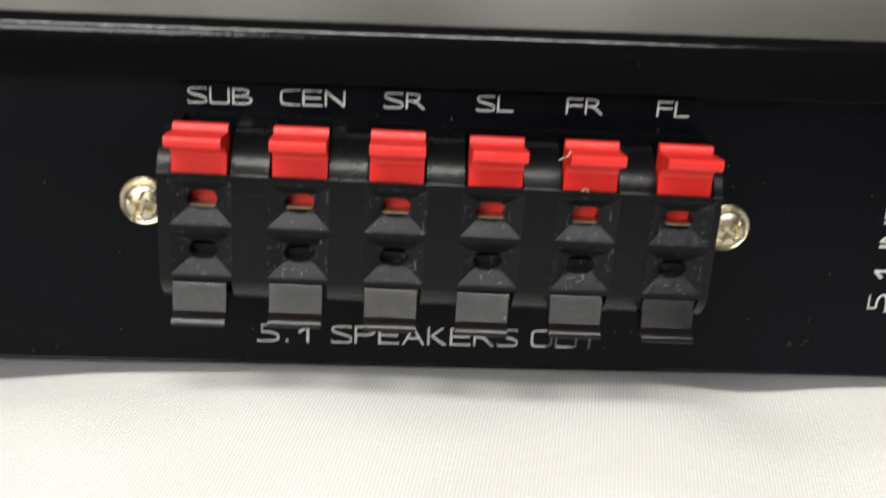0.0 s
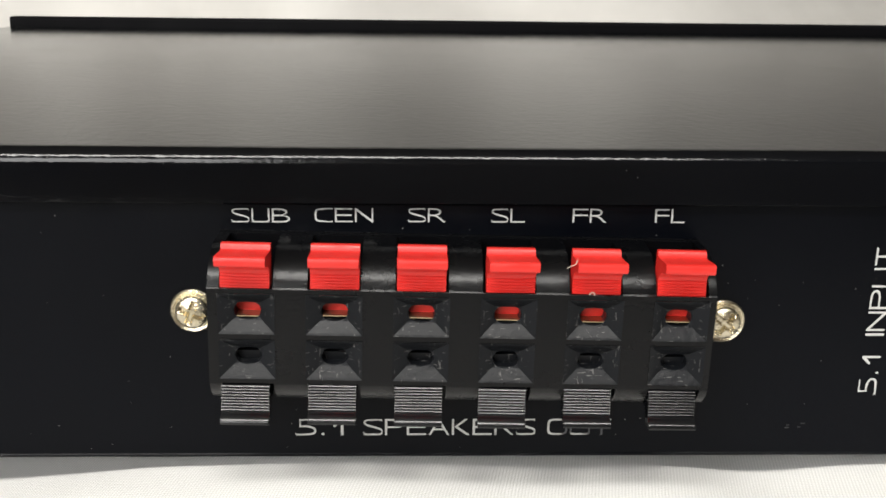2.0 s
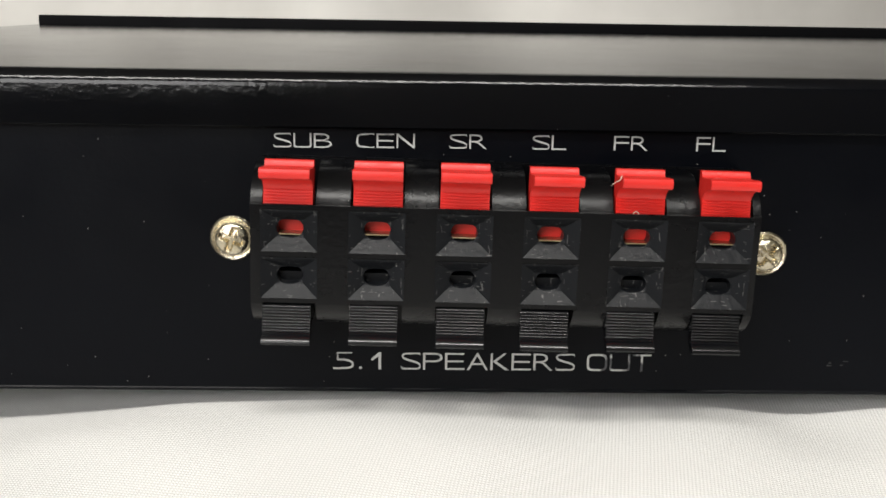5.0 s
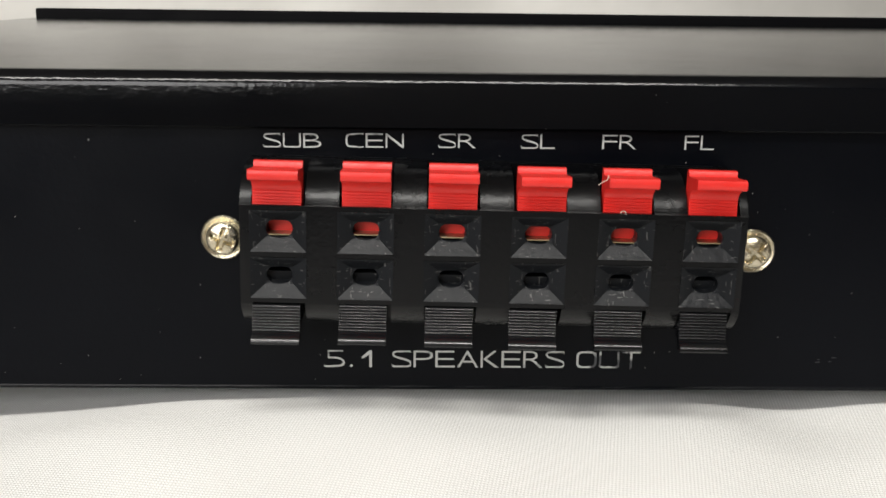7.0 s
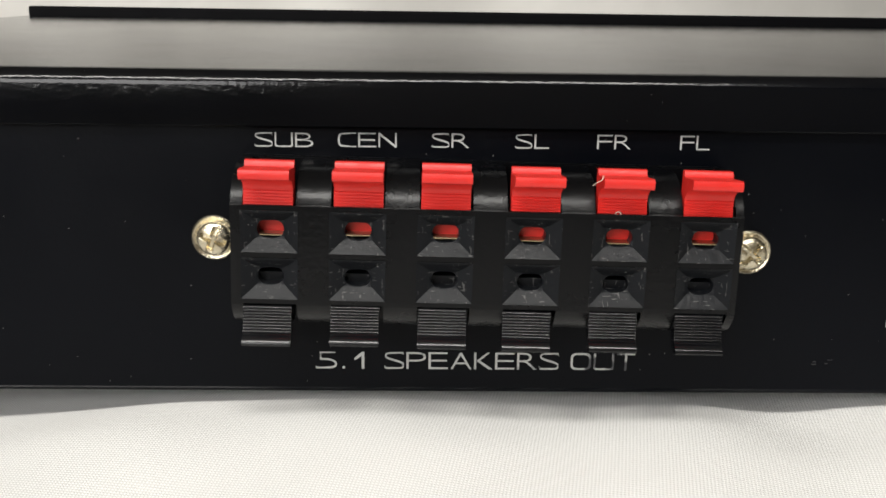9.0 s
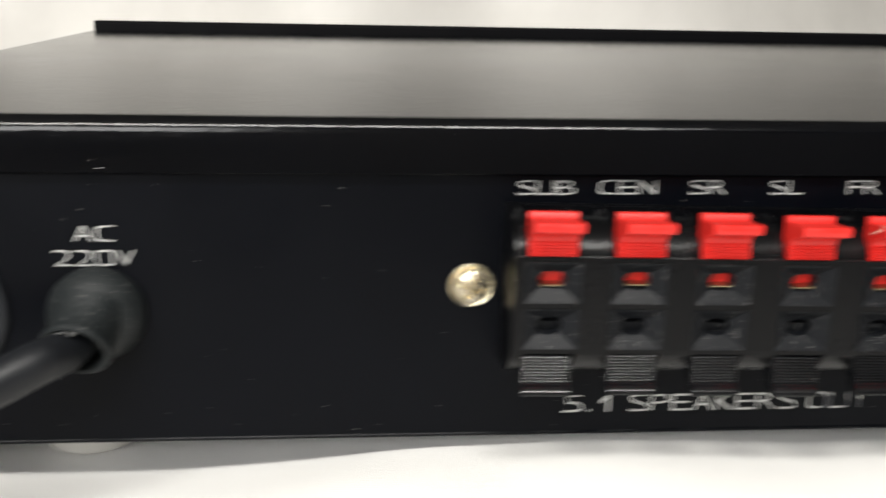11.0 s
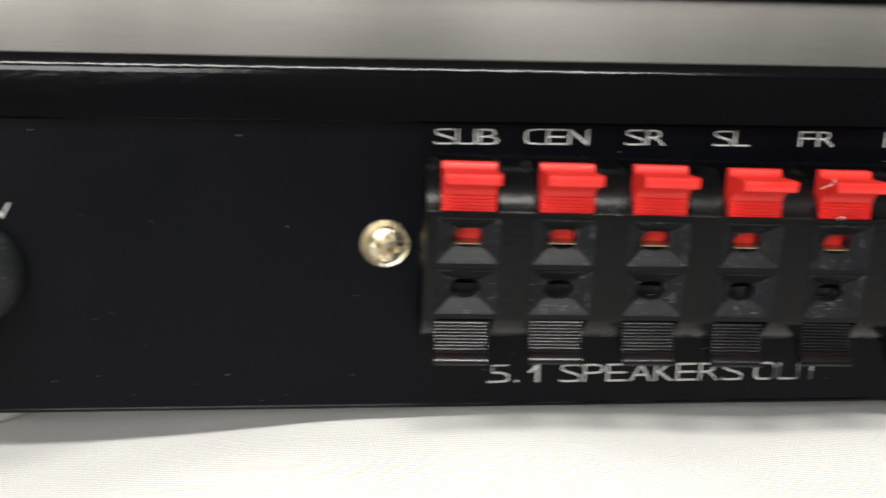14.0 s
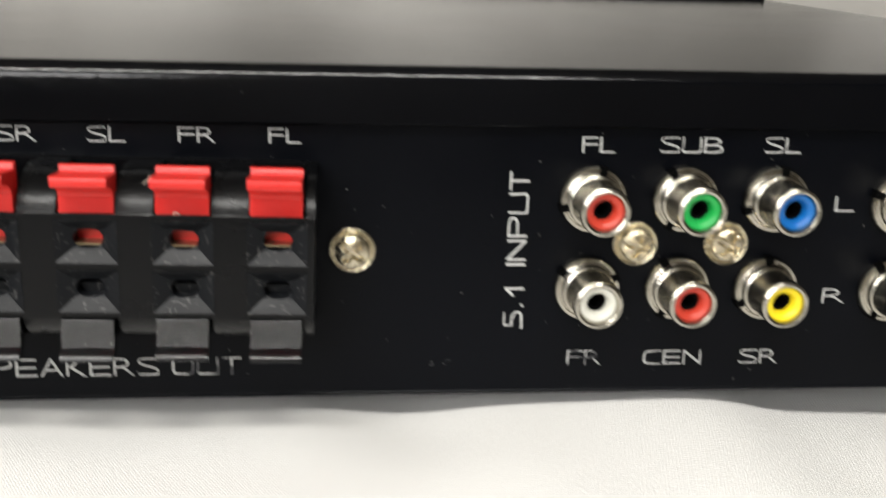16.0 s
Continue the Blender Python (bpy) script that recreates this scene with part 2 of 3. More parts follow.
def glyph(char, aspect):
    """A letter of the built-in font in a unit box: rounds squared, upright strokes as thin as level ones."""
    data = bpy.data.curves.new("glyph", "FONT")
    data.body, data.size, data.offset = char, 1.0, -0.009
    ob = new("glyph", data)
    me = bpy.data.meshes.new_from_object(ob.evaluated_get(bpy.context.evaluated_depsgraph_get()))
    bpy.data.objects.remove(ob)
    bm = bmesh.new()
    bm.from_mesh(me)
    bpy.data.meshes.remove(me)
    xs, ys = [v.co.x for v in bm.verts], [v.co.y for v in bm.verts]
    x0, y0, w, h = min(xs), min(ys), max(xs) - min(xs), max(ys) - min(ys)
    stretch = aspect / (w / h)
    thin = 0.5 * 0.085 * (1 - 1 / stretch) if stretch > 1 and char not in ".I/1" else 0.0
    shift = {}
    for e in bm.edges:
        if len(e.link_faces) != 1:
            continue
        a, b = e.verts
        out = Vector((b.co.y - a.co.y, a.co.x - b.co.x)).normalized()
        middle = (a.co + b.co) / 2 - e.link_faces[0].calc_center_median()
        nx = out.x if out.x * middle.x + out.y * middle.y > 0 else -out.x
        for v in (a, b):
            if abs(nx) > abs(shift.get(v.index, 0.0)):
                shift[v.index] = nx
    pts = np.array([(v.co.x - thin * shift.get(v.index, 0.0), v.co.y) for v in bm.verts])
    faces = [tuple(v.index for v in f.verts) for f in bm.faces]
    bm.free()
    lo, hi = pts.min(0), pts.max(0)
    q = (pts - lo) / (hi - lo) * 2 - 1
    if char in SQUARED:
        push = (np.hypot(q[:, 0], q[:, 1]) / np.maximum((q ** 4).sum(1) ** 0.25, 1e-6)) ** SQUARED[char]
        if char == "U":
            push = np.where(q[:, 1] < 0, push, 1.0)
        q = np.clip(q * push[:, None], -1, 1)
    q = (q + 1) / 2
    if char == "1":
        # the built-in figure one is a bare bar: set it to the side and give it its flag
        k = len(q)
        q = np.vstack((q * (0.26, 1) + (0.74, 0), ((0.0, 0.60), (0.12, 0.50), (0.74, 0.76), (0.74, 1.0))))
        faces.append((k, k + 1, k + 2, k + 3))
    return q, faces


def lettering(text, x0, x1, z0, z1, parent, mat, upright=False, y=-0.06):
    """A printed word in the built-in font, each letter widened to the broad print on the panel; mm."""
    gap = 0.13
    widths = [NARROW.get(c, 1.0) for c in text]
    total = sum(widths) + sum(BEFORE.get(c, gap) for c in text[1:])
    unit = (z1 - z0 if upright else x1 - x0) / total / (x1 - x0 if upright else z1 - z0)
    verts, faces, at_u = [], [], 0.0
    for i, (c, w) in enumerate(zip(text, widths)):
        at_u += BEFORE.get(c, gap) if i else 0.0
        v, f = glyph(c, w * unit)
        tall = 0.16 if c == "." else 1.0
        base = len(verts)
        for px, pz in v:
            u, h = (at_u + px * w) / total, pz * tall
            if upright:
                verts.append(((x1 - h * (x1 - x0)) * MM, y * MM, (z0 + u * (z1 - z0)) * MM))
            else:
                verts.append(((x0 + u * (x1 - x0)) * MM, y * MM, (z0 + h * (z1 - z0)) * MM))
        faces += [tuple(base + i for i in g) for g in f]
        at_u += w
    me = bpy.data.meshes.new("lettering")
    me.from_pydata(verts, [], faces)
    return part("lettering", me, mat, parent, "printed white lettering")


# ---- the room and the cloths ----
def sheet(name, nx, ny, place, mat, smooth=True):
    bm = bmesh.new()
    grid = [[bm.verts.new(place(i / nx, j / ny)) for i in range(nx + 1)] for j in range(ny + 1)]
    for j in range(ny):
        for i in range(nx):
            bm.faces.new((grid[j][i], grid[j][i + 1], grid[j + 1][i + 1], grid[j + 1][i]))
    return part(name, bm, mat)


def soft_step(v):
    v = min(1.0, max(0.0, v))
    return v * v * (3 - 2 * v)


EDGE_X = -0.140   # the stand's edge, over which the cloth hangs


FEET = ((-0.1118, 0.0205), (0.158, 0.0205), (-0.1118, 0.205), (0.158, 0.205))


def cloth_point(u, v):
    x = -0.75 + 1.5 * u
    x = x * (0.35 + 0.65 * abs(x) / 0.75)
    w = v - 0.47
    y = (0.30 + 1.4 * abs(w)) * w * 1.0
    fold = 0.0011 * noise.noise((x * 14, y * 22, 1.3)) + 0.0006 * noise.noise((x * 45, y * 60, 4.1))
    fold += 0.0011 * math.sin(26 * (y + 0.35 * x) + 3 * noise.noise((x * 6, y * 6, 0))) * soft_step((-0.03 - y) / 0.05)
    edge = EDGE_X - 0.004 + 0.03 * y + 0.004 * noise.noise((y * 18, 0, 2))
    drop = soft_step((edge - x) / 0.030)
    press = min(1.0, min(math.hypot(x - fx, y - fy) for fx, fy in FEET) / 0.048)
    puff = (0.0050 + 0.0024 * noise.noise((x * 22, y * 10, 8.2))) * soft_step((y + 0.050) / 0.045) * (0.15 + 0.85 * soft_step((x + 0.105) / 0.05))
    puff *= 1 - 0.45 * math.exp(-(((x - 0.055) / 0.013) ** 2)) - 0.5 * soft_step((x - 0.105) / 0.02)
    z = (fold + puff) * soft_step((press - 0.22) / 0.78) - 0.0003 - 0.085 * drop
    z += drop * 0.006 * noise.noise((x * 12, y * 12, 7))
    z -= 0.30 * soft_step((-0.165 - y) / 0.03)
    return (x, max(y, -0.20 + 0.02 * y), min(z, 0.0074))


tagged(sheet("table_cloth", 220, 200, cloth_point, CLOTH), "white woven cotton cloth spread over a stand", "tablecloth", kind="structure")


def backdrop_point(u, v):
    x = -0.95 + 1.9 * u
    s = v * 0.95
    bend = 0.10 + 0.16 * soft_step((-0.1 - x) / 0.3)
    if s < 0.12:
        near = 0.40 - 0.85 * soft_step((-0.10 - x) / 0.03)
        y, z = near + (0.52 - near) * s / 0.12, -0.004 + 0.003 * noise.noise((x * 9, s * 60, 5))
    else:
        a = min((s - 0.12) / bend, math.pi / 2)
        y = 0.52 + bend * math.sin(a)
        z = -0.004 + bend * (1 - math.cos(a)) + max(0.0, s - 0.12 - bend * math.pi / 2)
    y += (0.016 * math.sin(x * 17 + 2.5 * noise.noise((x * 3, z * 2, 0))) + 0.02 * noise.noise((x * 5, z * 3, 3))) * soft_step(z / 0.06)
    y -= 0.30 * soft_step((-0.30 - x) / 0.5)
    y += 0.22 * soft_step((x - 0.05) / 0.6) * soft_step(z / 0.05)
    return (x, y, z - 0.066 * soft_step((-0.105 - x) / 0.03) * (1 - soft_step(z / 0.2)))


tagged(sheet("backdrop_cloth", 160, 90, backdrop_point, BACKCLOTH_DIM), "white cloth backdrop hanging in soft folds", "backdrop", kind="structure")


def slab(name, x0, x1, y0, y1, z0, z1, mat, label, category):
    bm = box(bmesh.new(), x0 / MM, x1 / MM, y0 / MM, y1 / MM, z0 / MM, z1 / MM)
    return tagged(part(name, bm, mat, smooth=False), label, category, kind="structure")


slab("table", -0.90, 0.90, -0.19, 0.95, -0.74, -0.10, WOOD, "plain wooden stand under the white cloth", "table")
slab("stand", -0.118, 0.68, -0.150, 0.38, -0.10, -0.007, WOOD, "low wooden stand under the white cloth", "stand")
slab("floor", -2.2, 2.2, -1.7, 2.2, -0.80, -0.74, WOOD, "brown board floor of the room", "floor")
slab("ceiling", -2.2, 2.2, -1.7, 2.2, 1.46, 1.50, WALL, "plain plastered ceiling", "ceiling")
slab("wall_north", -2.2, 2.2, 2.2, 2.3, -0.80, 1.46, WALL, "plain plastered wall", "wall")


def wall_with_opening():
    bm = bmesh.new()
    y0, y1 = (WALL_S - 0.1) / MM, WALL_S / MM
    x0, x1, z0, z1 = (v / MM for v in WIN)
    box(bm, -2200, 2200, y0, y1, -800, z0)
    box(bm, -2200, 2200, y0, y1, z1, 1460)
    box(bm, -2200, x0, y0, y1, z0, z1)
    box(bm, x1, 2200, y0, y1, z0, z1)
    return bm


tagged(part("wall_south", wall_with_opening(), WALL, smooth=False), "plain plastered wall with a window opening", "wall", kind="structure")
slab("wall_west", -2.3, -2.2, -1.7, 2.3, -0.80, 1.46, WALL, "plain plastered wall", "wall")
slab("wall_east", 2.2, 2.3, -1.7, 2.3, -0.80, 1.46, WALL, "plain plastered wall", "wall")

# ---- the amplifier ----
amp = tagged(new("amplifier"), "black metal surround-sound amplifier seen from its back, standing on white cloth", "amplifier")
XL, XR, ZT, ZB, YF = -158.7, 204.4, 62.7, 8.0, 232.0
LIP_Y, LIP_Z, LIP_W = -1.5, 53.6, 10.1

# bottom tray: back panel folded into the base plate
tray = [(0, 61.2), (0, ZB + 0.8), (-0.15, ZB + 0.6)] + arc(0.45, ZB + 0.6, 0.6, 180, 270) + [(YF - 2, ZB), (YF - 2, ZB + 1), (1.3, ZB + 1)] + [(1.0, ZB + 1.3), (1.0, 61.2)]
part("rear_panel", prism(bmesh.new(), tray, XL + 1.6, XR - 1.6), PANEL, amp, "black painted steel back panel")

# cover: top sheet with a folded lip, and two sides whose lips are mitred to it
R = 2.5
top = [(YF, ZT + 1.0)] + arc(LIP_Y + R, ZT - R, R, 90, 180) + [(LIP_Y, LIP_Z + 0.3), (LIP_Y + 0.3, LIP_Z), (LIP_Y + 1, LIP_Z), (LIP_Y + 1, ZT - 1.2), (YF, ZT - 0.3)]


def mitre(outline, sign, base, seam):
    return [base + sign * (max(0.0, ZT - z) * (LIP_W / (ZT - LIP_Z)) + seam if y < LIP_Y + R + 0.1 and z < ZT - 0.01 else 0.35) for y, z in outline]


part("top_cover", prism(bmesh.new(), top, XL, XR, mitre(top, 1, XL, 0.0), mitre(top, -1, XR, 0.0)), LID, amp, "glossy black painted steel top cover")


def side_cover(sign, base, lean):
    """Upright side sheet with its lip, cut off at the mitre."""
    bm = bmesh.new()
    inner = [(0.0, YF)] + [(R - R * math.sin(radians(a)), LIP_Y + R - R * math.cos(radians(a)) - 0.0) for a in (90, 75, 60, 45, 30, 15, 0)] + [(LIP_W - 0.3, LIP_Y), (LIP_W, LIP_Y + 0.3), (LIP_W, LIP_Y + 1), (1.2, LIP_Y + 1), (1.2, YF)]
    low, high = [], []
    for off, y in inner:
        head = ZT - off * (ZT - LIP_Z) / LIP_W - 0.28 if y < LIP_Y + R + 0.1 else ZT - 0.6
        low.append(bm.verts.new(((base + sign * (off + lean)) * MM, y * MM, 7.8 * MM)))
        high.append(bm.verts.new(((base + sign * off) * MM, y * MM, head * MM)))
    n = len(inner)
    bm.faces.new(low)
    bm.faces.new(high[::-1])
    for i in range(n):
        bm.faces.new((low[i], low[(i + 1) % n], high[(i + 1) % n], high[i]))
    return bm


part("side_cover", side_cover(1, XL, 1.0), SIDE, amp, "glossy black painted steel side")
part("side_cover", side_cover(-1, XR, 1.0), SIDE, amp, "glossy black painted steel side")
front = [(YF + 0.1, 2.0), (YF + 7, 2.0)] + arc(YF + 6, 66.2, 1, 0, 90, 3) + arc(YF + 1.1, 66.2, 1, 90, 180, 3)
part("front_plate", prism(bmesh.new(), front, XL + 0.8, XR + 0.2), PLATE, amp, "black front plate standing above the cover")

foot_mesh = mesh_of("foot", lathe([(0, 0), (9.2, 0), (9.2, 1), (8.9, 6.7), (8.3, 7.7), (7.6, 8.0), (0, 8.0)]), True)
foot_mesh.materials.append(FOOT)
for x, y in ((-111.8, 20.5), (158, 20.5), (-111.8, 205), (158, 205)):
    part("foot", foot_mesh, None, amp, "pale grey plastic foot", at(x, y, 8.02, 90, 0, 0))


# screws: domed head with a crossed recess on a flange
def screw_head():
    bm, rings, n = bmesh.new(), [], 64
    for r in (2.85, 2.85, 2.75, 2.55, 2.25, 1.95, 1.65, 1.35, 1.05, 0.75, 0.45, 0.2):
        out = (0.3 if not rings else 0.8) if r == 2.85 else 0.8 + 1.35 * math.sqrt(max(0, 1 - (r / 2.9) ** 2))
        ring = []
        for k in range(n):
            a = 2 * math.pi * k / n
            ca, sa = abs(math.cos(a)) * r, abs(math.sin(a)) * r
            near = max(0.0, 1 - max(0.0, min(ca, sa) - 0.30) / 0.25) * max(0.0, min(1.0, (2.15 - r) / 0.45))
            ring.append(bm.verts.new((r * math.cos(a) * MM, -(out - 1.0 * near) * MM, r * math.sin(a) * MM)))
        rings.append(ring)
    for a, b in zip(rings, rings[1:]):
        for k in range(n):
            bm.faces.new((a[k], a[(k + 1) % n], b[(k + 1) % n], b[k]))
    bm.faces.new(rings[-1])
    return bm


HEAD, FLANGE = mesh_of("screw", screw_head(), True), mesh_of("flange", lathe([(0, 0), (3.72, 0), (3.78, 0.35), (3.5, 0.66), (3.12, 0.5), (2.95, 0.78), (2.6, 0.78), (0, 0.78)], 40), True)
HEAD.materials.append(SCREW)
FLANGE.materials.append(SCREW)


def screw(x, y, z, spin, parent, m=None):
    head = part("screw", HEAD, None, parent, "nickel-plated pan-head screw", m or at(x, y, z, 0, spin, 0))
    part("flange", FLANGE, None, head)
    return head


for x, z, spin in ((-44.7, 35.15, 20), (44.3, 33.4, 38), (90.4, 34.5, 12), (105.7, 34.6, 30)):
    screw(x, 0, z, spin, amp)
screw(0, 0, 0, 0, amp, at(XL - 0.1, 3.2, 34.6, 0, 25, -90))

# ---- speaker terminals ----
Z0, PITCH, COLUMN, SLOT, HALF = 35.1, 13.42, 4.35, 4.1, 38.9
bar = [(0, 13.35), (-0.6, 13.35), (-0.8, 13.2)] + arc(-5.3, 4.64, 8.56, 90, 157, 14) + [(-13.3, 7.95), (-13.5, 7.7), (-13.5, -7.8)] + arc(-6.3, -4.6, 7.9, 206, 262, 9) + [(-4, -12.9), (0, -13.2)]
centres = [-33.55 + PITCH * i for i in range(6)]


def carved(solid, cutter):
    """The solid less the cutter, as one mesh."""
    a, b = new("solid", mesh_of("solid", solid)), new("cutter", mesh_of("cutter", cutter))
    cut = a.modifiers.new("cut", "BOOLEAN")
    cut.operation, cut.object, cut.solver = "DIFFERENCE", b, "EXACT"
    me = bpy.data.meshes.new_from_object(a.evaluated_get(bpy.context.evaluated_depsgraph_get()))
    for ob in (a, b):
        bpy.data.objects.remove(ob)
    bm = bmesh.new()
    bm.from_mesh(me)
    return bm


def terminal_body():
    cutter = bmesh.new()
    for c in centres:
        x0, x1 = c - COLUMN, c + COLUMN
        box(cutter, c - SLOT, c + SLOT, -30, -1.6, 7.75, 30)
        box(cutter, c - SLOT, c + SLOT, -30, -4.0, -30, -7.75)
        for z0, z1 in ((0.45, 6.95), (-7.0, -0.45)):
            box(cutter, x0 + 0.02, x1 - 0.02, -30, -2, z0, z1)
    return carved(prism(bmesh.new(), bar, -HALF - 0.55, HALF), cutter)


def socket_funnel(wide, tall, drop):
    """One wire socket: a square funnel that narrows to an oblong hole."""
    bm = bmesh.new()
    rings, n = [], 40
    for k in range(n):
        a = 2 * math.pi * k / n
        ca, sa = math.cos(a), math.sin(a)
        s = 1 / max(abs(ca), abs(sa))
        sx, sz = ca * s, sa * s
        ix, iz = (wide - tall * 0.85) * max(-1.0, min(1.0, ca * 3)) + tall * 0.85 * ca, tall * sa
        rows = [(sx * COLUMN, -13.62, sz * 3.27), (sx * (COLUMN - 0.30), -13.43, sz * 2.97), (sx * (wide + 0.2), -12.25, sz * (tall + 0.15) + drop), (ix, -12.05, iz + drop), (ix, -8.0, iz + drop)]
        rings.append([bm.verts.new((x * MM, y * MM, z * MM)) for x, y, z in rows])
    for k in range(n):
        for i in range(len(rings[0]) - 1):
            bm.faces.new((rings[k][i], rings[(k + 1) % n][i], rings[(k + 1) % n][i + 1], rings[k][i + 1]))
    return bm


block = part("speaker_terminal", mesh_of("speaker_terminal", terminal_body(), True), PLASTIC, amp, "black plastic spring-clip speaker terminal block", at(-0.25, 0, Z0, 0, 1.0, 0))

# red tab: back ridge, hollow, upturned rounded lip, then a concave front with shallow ribs
red_outline = [(-11.0, 7.4), (-10.3, 9.0), (-10.2, 14.2), (-10.35, 14.35), (-11.15, 14.35), (-11.4, 14.15), (-11.6, 13.5), (-12.4, 13.45), (-16.0, 13.85), (-16.7, 13.9), (-17.05, 13.75), (-17.2, 13.4), (-17.2, 12.75), (-17.0, 12.4), (-16.5, 12.2)]
red_outline += [(-15.5, 12.1), (-14.6, 11.85), (-13.8, 11.4), (-13.25, 10.9), (-12.95, 10.4)]
for k in range(6):
    z, y = 10.2 - 0.46 * k, -12.9 - 0.05 * k
    red_outline += [(y, z), (y + 0.12, z - 0.10), (y + 0.12, z - 0.17), (y - 0.03, z - 0.29)]
red_outline += [(-13.2, 7.4)]
# black tab: fine ridges on a face that leans out to a smooth rounded lip
black_outline = [(-4.2, -7.95), (-13.1, -7.95)]
for k in range(9):
    z, y = -8.1 - 0.47 * k, -13.3 - 0.06 * k
    black_outline += [(y, z), (y - 0.14, z - 0.18), (y - 0.12, z - 0.22), (y + 0.10, z - 0.30), (y + 0.08, z - 0.40)]
black_outline += [(-13.85, -12.4), (-14.25, -12.65), (-14.9, -13.0), (-15.2, -13.35), (-15.35, -13.7), (-15.3, -13.95), (-15.0, -14.1), (-13.4, -13.9), (-12.4, -13.0), (-11.6, -11.6), (-4.2, -11.0)]
RED_TAB = mesh_of("push_tab", prism(bmesh.new(), red_outline, -3.75, 3.75), True)
BLACK_TAB = mesh_of("push_tab", prism(bmesh.new(), black_outline, -3.75, 3.75), True)
RED_TAB.materials.append(RED)
BLACK_TAB.materials.append(TAB_PLASTIC)
stem_r = mesh_of("plunger", box(bmesh.new(), -2.6, 2.6, -9.4, -8.2, -1.0, 2.0))
stem_r.materials.append(RED)
clip = mesh_of("contact", box(bmesh.new(), -1.85, 1.85, -11.9, -8.2, -0.12, 0.06))
clip.materials.append(SPRING)
stem_b = mesh_of("plunger", box(bmesh.new(), -2.6, 2.6, -10.4, -8.2, -1.8, 0.2))
stem_b.materials.append(SOCKET_PLASTIC)
SOCKETS = [mesh_of("wire_socket", socket_funnel(*size)) for size in ((2.05, 1.35, 0.12), (2.0, 1.3, 0.12))]
for funnel in SOCKETS:
    funnel.materials.append(SOCKET_PLASTIC)
for i, c in enumerate(centres):
    for funnel, z in zip(SOCKETS, (3.7, -3.72)):
        part("wire_socket", funnel, None, block, "", at(c, 0, z))
    part("push_tab", RED_TAB, None, block, "red plastic push tab", at(c, 0, 0.08 * ((i * 7) % 3 - 1), 0, 0, 0.4 * ((i * 3) % 5 - 2)))
    part("push_tab", BLACK_TAB, None, block, "black ribbed plastic push tab", at(c - 0.3, 0, 0.12 * ((i * 5) % 3 - 1), 0, 0, 0.5 * ((i * 4) % 3 - 1)))
    part("plunger", stem_r, None, block, "red plunger behind the hole", at(c, 0, 3.8))
    part("contact", clip, None, block, "steel contact strip", at(c, 0, 2.85 + 0.08 * ((i * 3) % 4)))
    part("plunger", stem_b, None, block, "black plunger behind the hole", at(c, 0, -3.65))

# ---- phono jacks ----
def jack_shell():
    bm = lathe([(5.35, 0), (5.5, 0.3), (5.45, 1.1), (5.2, 1.45), (4.75, 1.5), (4.65, 1.35), (4.3, 1.5), (4.25, 1.75), (4.45, 2.2), (4.3, 2.7), (3.95, 2.9), (3.85, 3.2), (3.85, 8.2), (3.95, 8.6), (3.8, 9.15), (3.4, 9.4), (3.05, 9.25), (2.9, 8.9), (2.9, 3.0)], 48)
    return bm


def jack_ring():
    return lathe([(2.9, 8.3), (2.88, 8.75), (2.65, 8.9), (2.15, 8.75), (1.7, 8.2), (1.5, 7.0), (1.45, 3.0), (0, 3.0)], 40)


# black blocks on the flange imitate the shade of notches; nothing is cut
def notch_shade():
    bm = bmesh.new()
    for a in (20, 140, 260):
        m = pose(0, 0, 0, 0, a, 0)
        for v in bmesh.ops.create_cube(bm, size=1)["verts"]:
            v.co = m @ Vector(((v.co.x * 1.2 + 5.0) * MM, (v.co.y * 1.8 - 0.75) * MM, v.co.z * 1.3 * MM))
    return bm


SHELL, RING, NOTCH_SHADE = mesh_of("phono_jack", jack_shell(), True), mesh_of("insulator", jack_ring(), True), mesh_of("slot", notch_shade())
SHELL.materials.append(NICKEL)
NOTCH_SHADE.materials.append(DARK)
HUES = {
    "red": ((0.44, 0.036, 0.020), (0.52, 0.05, 0.028)), "green": ((0.01, 0.33, 0.06), (0.02, 0.40, 0.085)), "blue": ((0.003, 0.105, 0.36), (0.006, 0.135, 0.43)),
    "white": ((0.58, 0.57, 0.50), (0.66, 0.65, 0.58)), "yellow": ((0.78, 0.60, 0.012), (0.84, 0.67, 0.02)),
}
INSUL = {h: plain(h + "_insulator", a, b, 0.35, 0, 150) for h, (a, b) in HUES.items()}
# lining painted near-black, stands in for the shade inside the jack
HOLE_SHADE = mesh_of("socket", lathe([(1.44, 3.2), (1.44, 7.3), (1.0, 7.1), (0.95, 3.6), (0, 3.6)], 24), True)
HOLE_SHADE.materials.append(DARK)
for i, (x, z, hue) in enumerate(((82.7, 42.0, "red"), (97.9, 42.1, "green"), (113.1, 42.1, "blue"), (82.7, 27.0, "white"), (97.9, 27.0, "red"), (113.1, 26.9, "yellow"), (135.0, 41.4, "white"), (135.0, 26.4, "red"))):
    jack = part("phono_jack", SHELL, None, amp, "nickel-plated phono jack with a " + hue + " insulator", at(x, 0, z))
    ring = RING.copy()
    ring.materials.append(INSUL[hue])
    part("insulator", ring, None, jack, hue + " plastic ring")
    part("socket", HOLE_SHADE, None, jack)
    part("slot", NOTCH_SHADE, None, jack, "", at(0, 0, 0, 0, (25, 100, 140, 75, 100, 10, 60, 100)[i], 0))

